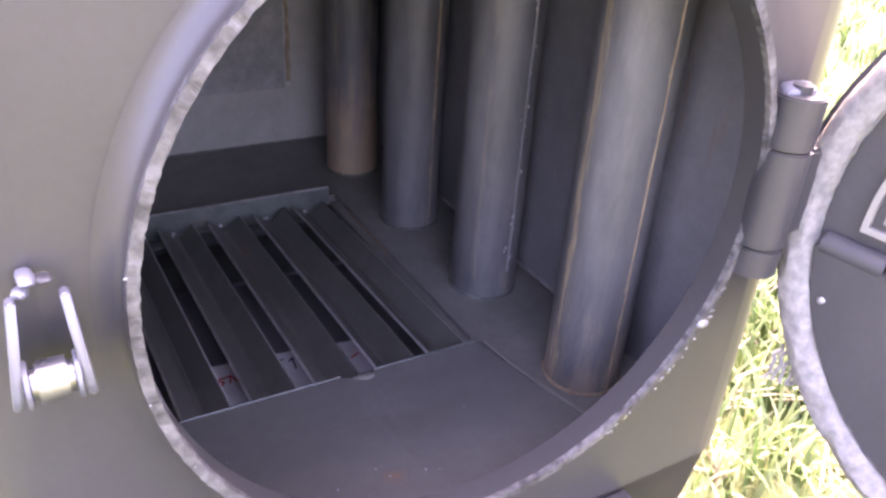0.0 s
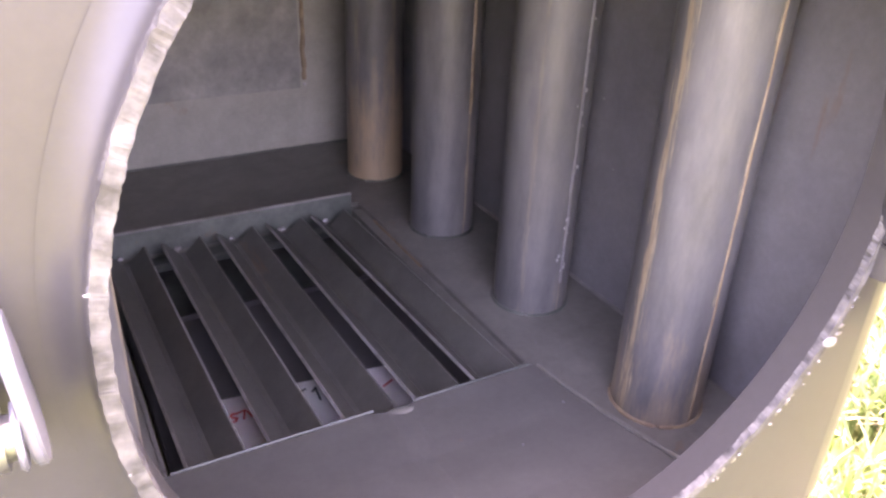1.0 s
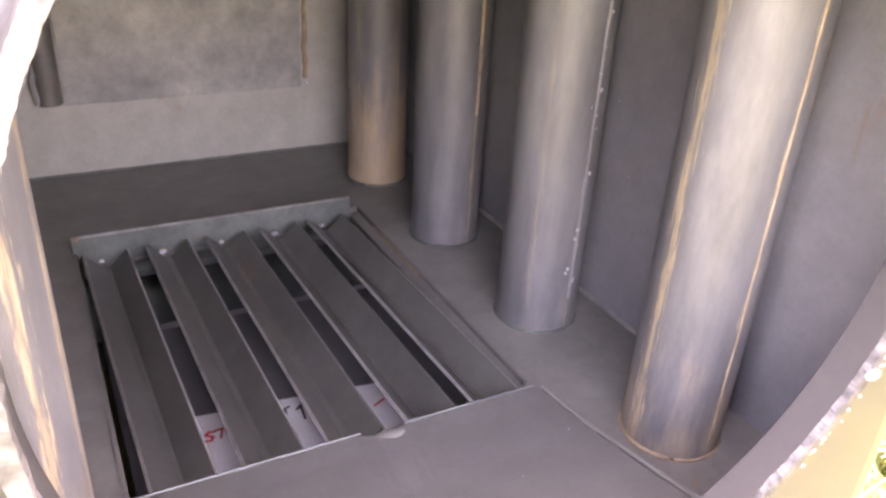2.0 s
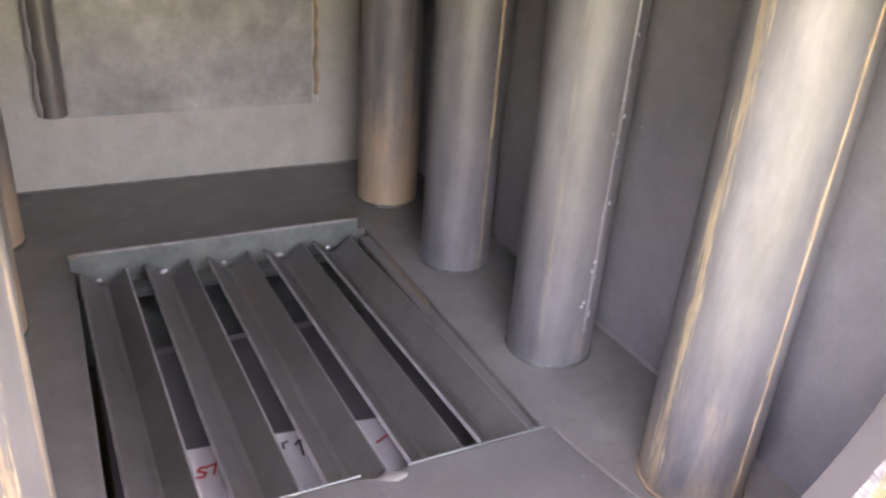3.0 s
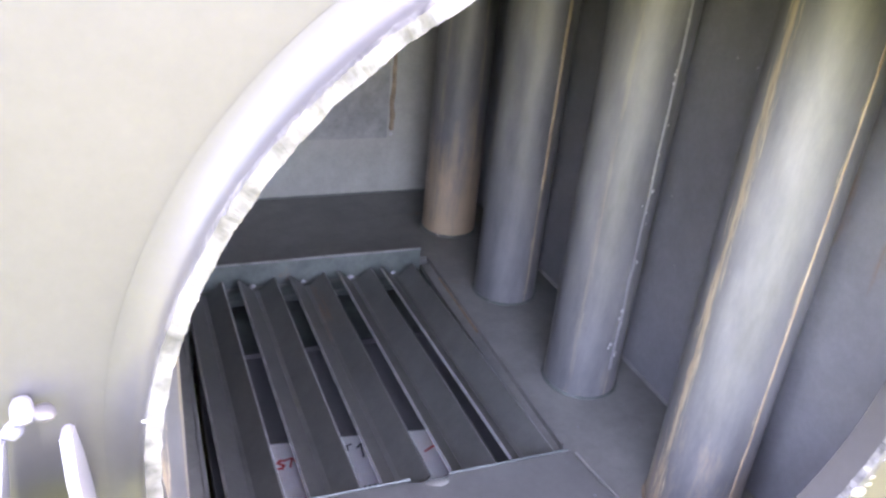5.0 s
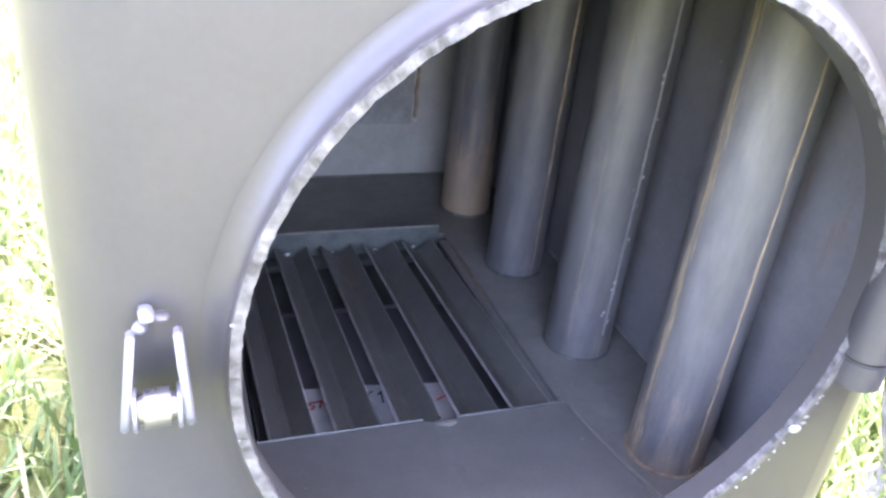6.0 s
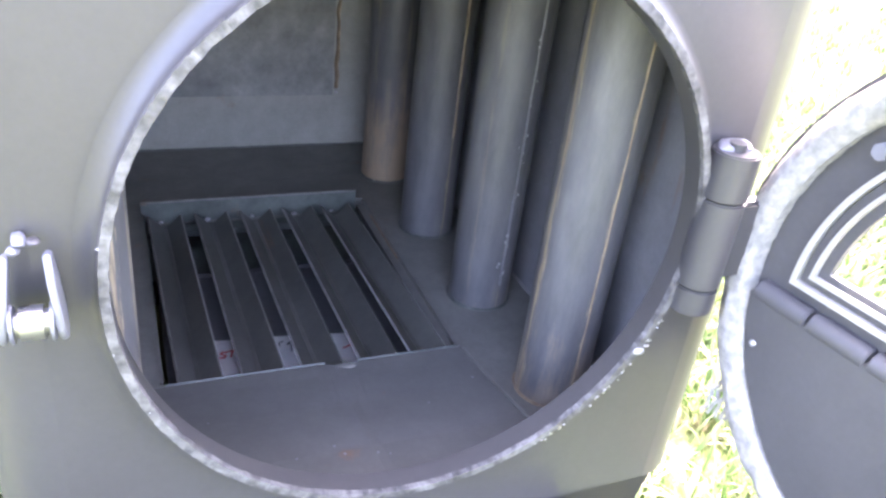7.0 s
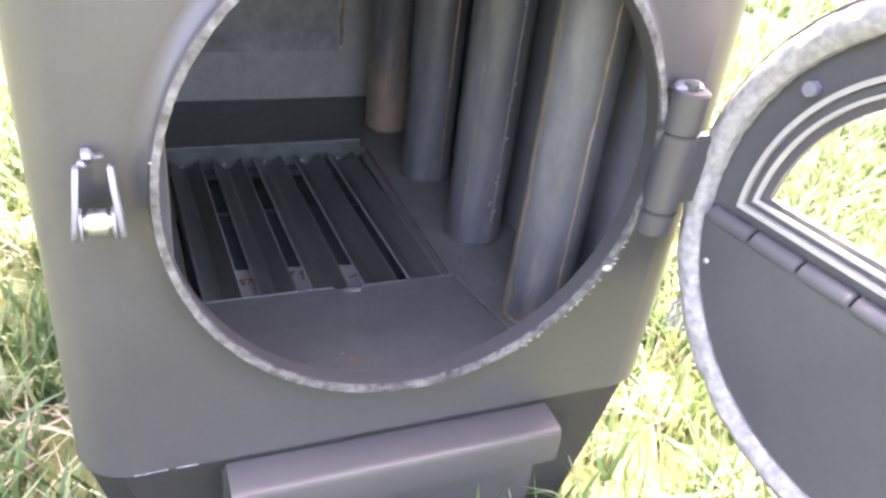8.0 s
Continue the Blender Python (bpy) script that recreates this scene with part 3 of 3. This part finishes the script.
part("cross_bar", box(GX0 + 0.003, GX1 - 0.003, GY0 - 0.014, GY0 + 0.004, FLOOR_Z - 0.022, FLOOR_Z - 0.0145, 0.001), GRATE, grate)

part("ash_chute", box(GX0 - 0.006, GX1 + 0.006, 0.708, GY1 - 0.002, FLOOR_Z - 0.034, FLOOR_Z - 0.030, 0.0008), LIP, stove)
part("ash_chute", box(GX0 - 0.006, GX1 + 0.006, GY1, GY1 + 0.004, 0.19, FLOOR_Z - 0.005), FLOOR, stove)
part("ash_chute", box(GX0 - 0.010, GX0 - 0.006, 0.34, GY1, 0.19, FLOOR_Z - 0.005), SOOT, stove)
part("ash_chute", box(GX1 + 0.006, GX1 + 0.010, 0.34, GY1, 0.19, FLOOR_Z - 0.005), SOOT, stove)

drawer = thing("ash_drawer", (0, 0, 0), "closed dark steel ash drawer with a folded ledge handle", "drawer")
part("tray_floor", box(0.072, 0.334, 0.345, 0.706, 0.2940, 0.2965), SOOT, drawer)
part("tray_side", box(0.072, 0.0745, 0.345, 0.706, 0.2965, 0.3045), SOOT, drawer)
part("tray_side", box(0.3315, 0.334, 0.345, 0.706, 0.2965, 0.3045), SOOT, drawer)
part("tray_back", box(0.0745, 0.3315, 0.7035, 0.706, 0.2965, 0.3015), SOOT, drawer)


def ledge():
    """The folded sheet handle: a sloping top and a rounded front edge turned down."""
    bm = bmesh.new()
    prof = [(0.3025, 0.3005), (0.274, 0.2990), (0.2692, 0.2972), (0.2668, 0.2930), (0.2662, 0.262), (0.2687, 0.262), (0.2693, 0.2915), (0.2712, 0.2950), (0.275, 0.2965), (0.3025, 0.298)]
    rows = [[bm.verts.new((x, y, z)) for y, z in prof] for x in (0.073, 0.3635)]
    for i in range(len(prof)):
        j = (i + 1) % len(prof)
        bm.faces.new((rows[0][i], rows[0][j], rows[1][j], rows[1][i]))
    for r in rows:
        bm.faces.new(r)
    return part("ledge_handle", bm, PAINT, drawer, "folded steel ledge handle", smooth=True)


ledge()
part("drawer_front", box(0.070, 0.3665, 0.2995, 0.3025, 0.165, 0.2975, 0.001), PAINT, drawer)

paper = thing("paper_sheet", (0, 0, 0), "white printed paper sheet lying in the ash drawer", "paper")
PZ = 0.3000
pb = bmesh.new()
n1, n2 = 14, 12
grid = [[pb.verts.new((0.082 + 0.184 * i / n1, 0.397 + 0.186 * j / n2 - 0.021 * i / n1, PZ + 0.0012 * noise.noise(Vector((i * 0.3, j * 0.3, 2))))) for j in range(n2 + 1)] for i in range(n1 + 1)]
for i in range(n1):
    for j in range(n2):
        pb.faces.new((grid[i][j], grid[i + 1][j], grid[i + 1][j + 1], grid[i][j + 1]))
bmesh.ops.solidify(pb, geom=list(pb.faces), thickness=0.0004)
part("sheet", pb, PAPER, paper, smooth=True)


def stroke(points, w, mat, name):
    z = PZ + 0.0022
    bm = bmesh.new()
    for (x0, y0), (x1, y1) in zip(points, points[1:]):
        d = Vector((x1 - x0, y1 - y0)).normalized() * w / 2
        s = Vector((-d.y, d.x))
        q = [(x0 - d.x + s.x, y0 - d.y + s.y), (x1 + d.x + s.x, y1 + d.y + s.y), (x1 + d.x - s.x, y1 + d.y - s.y), (x0 - d.x - s.x, y0 - d.y - s.y)]
        v = [bm.verts.new((a, b, z)) for a, b in q] + [bm.verts.new((a, b, z - 0.0003)) for a, b in q]
        bm.faces.new(v[:4])
        for i in range(4):
            bm.faces.new((v[i], v[(i + 1) % 4], v[4 + (i + 1) % 4], v[4 + i]))
    return part(name, bm, mat, paper)


stroke([(0.127, 0.5545), (0.124, 0.5555), (0.1215, 0.553), (0.126, 0.5495), (0.124, 0.5465), (0.120, 0.547)], 0.0018, RED, "red_mark")
stroke([(0.128, 0.555), (0.1335, 0.556), (0.1305, 0.547)], 0.0016, RED, "red_mark")
stroke([(0.135, 0.554), (0.1365, 0.547), (0.1405, 0.548)], 0.0016, RED, "red_mark")
stroke([(0.178, 0.554), (0.1785, 0.559), (0.182, 0.560)], 0.0015, INK, "ink_mark")
stroke([(0.1865, 0.555), (0.190, 0.5585), (0.1885, 0.5435)], 0.0017, INK, "ink_mark")
stroke([(0.239, 0.537), (0.2475, 0.541)], 0.0018, RED, "red_mark")
for k in range(4):
    stroke([(0.178 + 0.0042 * k, 0.509), (0.1808 + 0.0042 * k, 0.5105)], 0.0030, INK, "ink_mark")

# ---- latch ----
latch = part("latch", blob((0.0035, FACE_Y - 0.006, 0.5805), 0.0034, (1.0, 2.0, 0.9), 3), ZINC, stove, "zinc-plated latch fork with a roller", smooth=True)
part("latch_weld", blob((0.0005, FACE_Y - 0.010, 0.5765), 0.0026, (1.2, 1.5, 0.8), 5), ZINC, latch, smooth=True)
part("latch_weld", blob((0.0085, FACE_Y - 0.007, 0.5795), 0.0026, (1.5, 1.6, 0.7), 8), PAINT, latch, smooth=True)


def latch_arm(x, lean):
    pts = []
    for i in range(10):
        a = math.pi * i / 9
        pts.append((0.0125 * math.cos(a + math.pi), 0.0 + 0.0125 * math.sin(a + math.pi)))
    pts += [(0.011, 0.018), (0.006, 0.034), (-0.003, 0.036), (-0.010, 0.024)]
    bm = prism(pts, 0.0035, 0.0008)
    m = Matrix.Translation((x, 0.284, 0.5415)) @ Matrix.Rotation(radians(lean), 4, "Y") @ Matrix.Rotation(radians(90), 4, "Z") @ Matrix.Translation((0.004, -0.0017, 0))
    return part("latch_arm", bm, ZINC, latch, smooth=True, m=m)


latch_arm(-0.0072, 7)
latch_arm(0.0178, -4)
SIDE = Matrix.Rotation(radians(90), 4, "Y")
part("roller", cyl(0.0086, -0.0076, 0.0076, 40, 0.0022, rot=SIDE, at=(0.0055, 0.282, 0.5425)), CHROME, latch, "shiny steel roller", smooth=True)
part("roller_flange", cyl(0.0098, -0.0098, -0.0080, 40, 0.0006, rot=SIDE, at=(0.0055, 0.282, 0.5425)), ZINC, latch, smooth=True)
part("roller_flange", cyl(0.0098, 0.0080, 0.0098, 40, 0.0006, rot=SIDE, at=(0.0055, 0.282, 0.5425)), ZINC, latch, smooth=True)
part("latch_pin", cyl(0.004, -0.0135, 0.0135, 20, rot=SIDE, at=(0.0055, 0.282, 0.5425)), ZINC, latch, smooth=True)

# ---- hinge ----
HX, HY = 0.4145, 0.288
hinge = part("hinge", cyl(0.006, 0.490, 0.617, 20, at=(HX, HY, 0)), PAINT_HINGE, stove, "black barrel hinge of three knuckles", smooth=True)
for z0, z1 in ((0.493, 0.5125), (0.5135, 0.5785), (0.5795, 0.612)):
    part("knuckle", cyl(0.0155, z0, z1, 36, 0.0012, at=(HX, HY, 0)), PAINT_HINGE, hinge, smooth=True)
part("hinge_leaf", box(HX - 0.004, HX + 0.012, HY + 0.008, FACE_Y + 0.002, 0.585, 0.608, 0.001), PAINT_HINGE, hinge)
part("hinge_weld", blob((HX + 0.001, HY + 0.004, 0.613), 0.008, (1.7, 1.2, 0.45), 5), ZINC, hinge, smooth=True)

# ---- fire door, standing open ----
OPEN = radians(82)
DOOR = Matrix(((math.cos(OPEN), math.sin(OPEN), 0, 0.4555), (-math.sin(OPEN), math.cos(OPEN), 0, 0.288), (0, 0, 1, 0), (0, 0, 0, 1)))
DS, DZ, DR = 0.187, 0.533, 0.198      # centre along the door, its height, radius
door = part("fire_door", ring([(DR, 0.0), (DR + 0.004, 0.001), (DR + 0.004, 0.018), (DR - 0.03, 0.022), (DR - 0.03, 0.012), (DR, 0.010)], 120, (DS, DZ)), PAINT_DOOR, stove, "round black steel fire door with a glass window, swung open", smooth=True, m=DOOR)


def window_line(r, z_low, n=72):
    """The window's outline: a round top over a level sill."""
    half = math.sqrt(r * r - (z_low - DZ) ** 2)
    a0 = math.asin((z_low - DZ) / r)
    pts = [(DS + r * math.cos(a0 + (math.pi - 2 * a0) * i / n), DZ + r * math.sin(a0 + (math.pi - 2 * a0) * i / n)) for i in range(n + 1)]
    m = 40
    return pts + [(DS - half + 2 * half * i / m, z_low) for i in range(1, m)]


def match(pts, r):
    """Points of a circle opposite those of an outline, seen from inside it."""
    out = []
    c = Vector((DS, 0.585))
    for x, z in pts:
        d = (Vector((x, z)) - c).normalized()
        o = c - Vector((DS, DZ))
        b = o.dot(d)
        t = -b + math.sqrt(b * b - o.dot(o) + r * r)
        q = c + d * t
        out.append((q.x, q.y))
    return out


w_in = window_line(0.130, 0.546)
part("door_panel", holed(match(w_in, DR - 0.001), w_in, 0.004, 0.009), PAINT_DOOR, door, m=DOOR)
w_f0, w_f1 = window_line(0.1505, 0.5295), window_line(0.1465, 0.5335)
part("window_strip", holed(w_f0, w_f1, -0.002, 0.0035), STRIP, door, "pale sealing strip round the window", m=DOOR)
w_f2, w_f3 = window_line(0.1455, 0.5345), window_line(0.140, 0.5385)
part("window_frame", holed(w_f2, w_f3, 0.001, 0.0035), PAINT_DOOR, door, m=DOOR)
w_f4, w_f5 = window_line(0.1395, 0.539), window_line(0.1368, 0.5415)
part("window_strip", holed(w_f4, w_f5, -0.001, 0.0035), STRIP, door, "pale sealing strip round the window", m=DOOR)
gl = prism(window_line(0.1355, 0.543), 0.003)
pane = part("pane", gl, GLASS, door, "clear stove glass", m=DOOR @ Matrix.Translation((0, 0.0095, 0)))
pane.visible_shadow = False


def rope(a, k):
    p = Vector((math.cos(a) * 30, math.sin(a) * 30, k * 0.8))
    q = Vector((math.cos(a) * 9, math.sin(a) * 9, k * 0.5))
    low = 1.0 if -2.5 < math.atan2(math.sin(a), math.cos(a)) < -0.4 else 0.45
    return 0.0010 * noise.noise(p) + 0.0016 * low * noise.noise(q), 0.0012 * noise.noise(p + Vector((9, 0, 0))) + 0.0022 * low * noise.noise(q + Vector((7, 0, 0)))


gprof = [(DR - 0.001, 0.0035), (DR - 0.001, -0.006), (DR - 0.005, -0.0115), (DR - 0.0115, -0.0135), (DR - 0.018, -0.0115), (DR - 0.0225, -0.006), (DR - 0.0225, 0.0035)]
part("gasket", ring(gprof, 300, (DS, DZ), rope), GASKET, door, "frayed grey glass-fibre rope gasket", smooth=True, m=DOOR)

FA = radians(212)
for k in range(5):
    s0, z0 = DS + (DR - 0.004) * math.cos(FA), DZ + (DR - 0.004) * math.sin(FA)
    pts = [(s0 + 0.004 * k - 0.008 + 0.004 * noise.noise(Vector((i * 0.5, k, 0))), -0.004 - 0.001 * i + 0.002 * k, z0 - 0.003 * i) for i in range(10)]
    part("gasket_fray", bead(pts, 0.0016, k), GASKET, door, smooth=True, m=DOOR)


def shield():
    """The heat shield over the lower door, with its top edge rolled."""
    r, zt = 0.1735, 0.512
    a0 = math.asin((zt - DZ) / r)
    pts = [(DS + r * math.cos(math.pi - a0 + (math.pi + 2 * a0) * i / 60), DZ + r * math.sin(math.pi - a0 + (math.pi + 2 * a0) * i / 60)) for i in range(61)]
    return part("heat_shield", prism(pts, 0.010, 0.001), PAINT_DOOR, door, "black steel heat shield with a notched rolled top edge", m=DOOR @ Matrix.Translation((0, -0.0075, 0)))


heat = shield()
edges = [0.0165, 0.0605, 0.1055, 0.1505, 0.1955, 0.2405, 0.2855, 0.333, 0.3575]
for k, (a, b) in enumerate(zip(edges, edges[1:])):
    bm = cyl(0.0088, a + 0.0012, b - 0.0012, 24, 0.001, rot=Matrix.Rotation(radians(90), 4, "Y"), at=(0, 0.0005, 0.512))
    part("rolled_edge", bm, PAINT_DOOR, door, smooth=True, m=DOOR)
for s, z in ((0.031, 0.477), (0.343, 0.477)):
    part("rivet", blob((s, -0.008, z), 0.0028, (1, 0.5, 1), 1), BRIGHT, door, "bright rivet", smooth=True, m=DOOR)
for s, z in ((0.061, 0.634), (0.313, 0.634)):
    part("bolt", cyl(0.006, -0.004, 0.004, 6, 0.0008, rot=Matrix.Rotation(radians(90), 4, "X"), at=(s, 0.0, z)), ZINC, door, "zinc-plated bolt head", m=DOOR)
part("hinge_arm", box(HX, 0.452, HY - 0.006, HY + 0.006, 0.517, 0.575, 0.002), PAINT_HINGE, door)
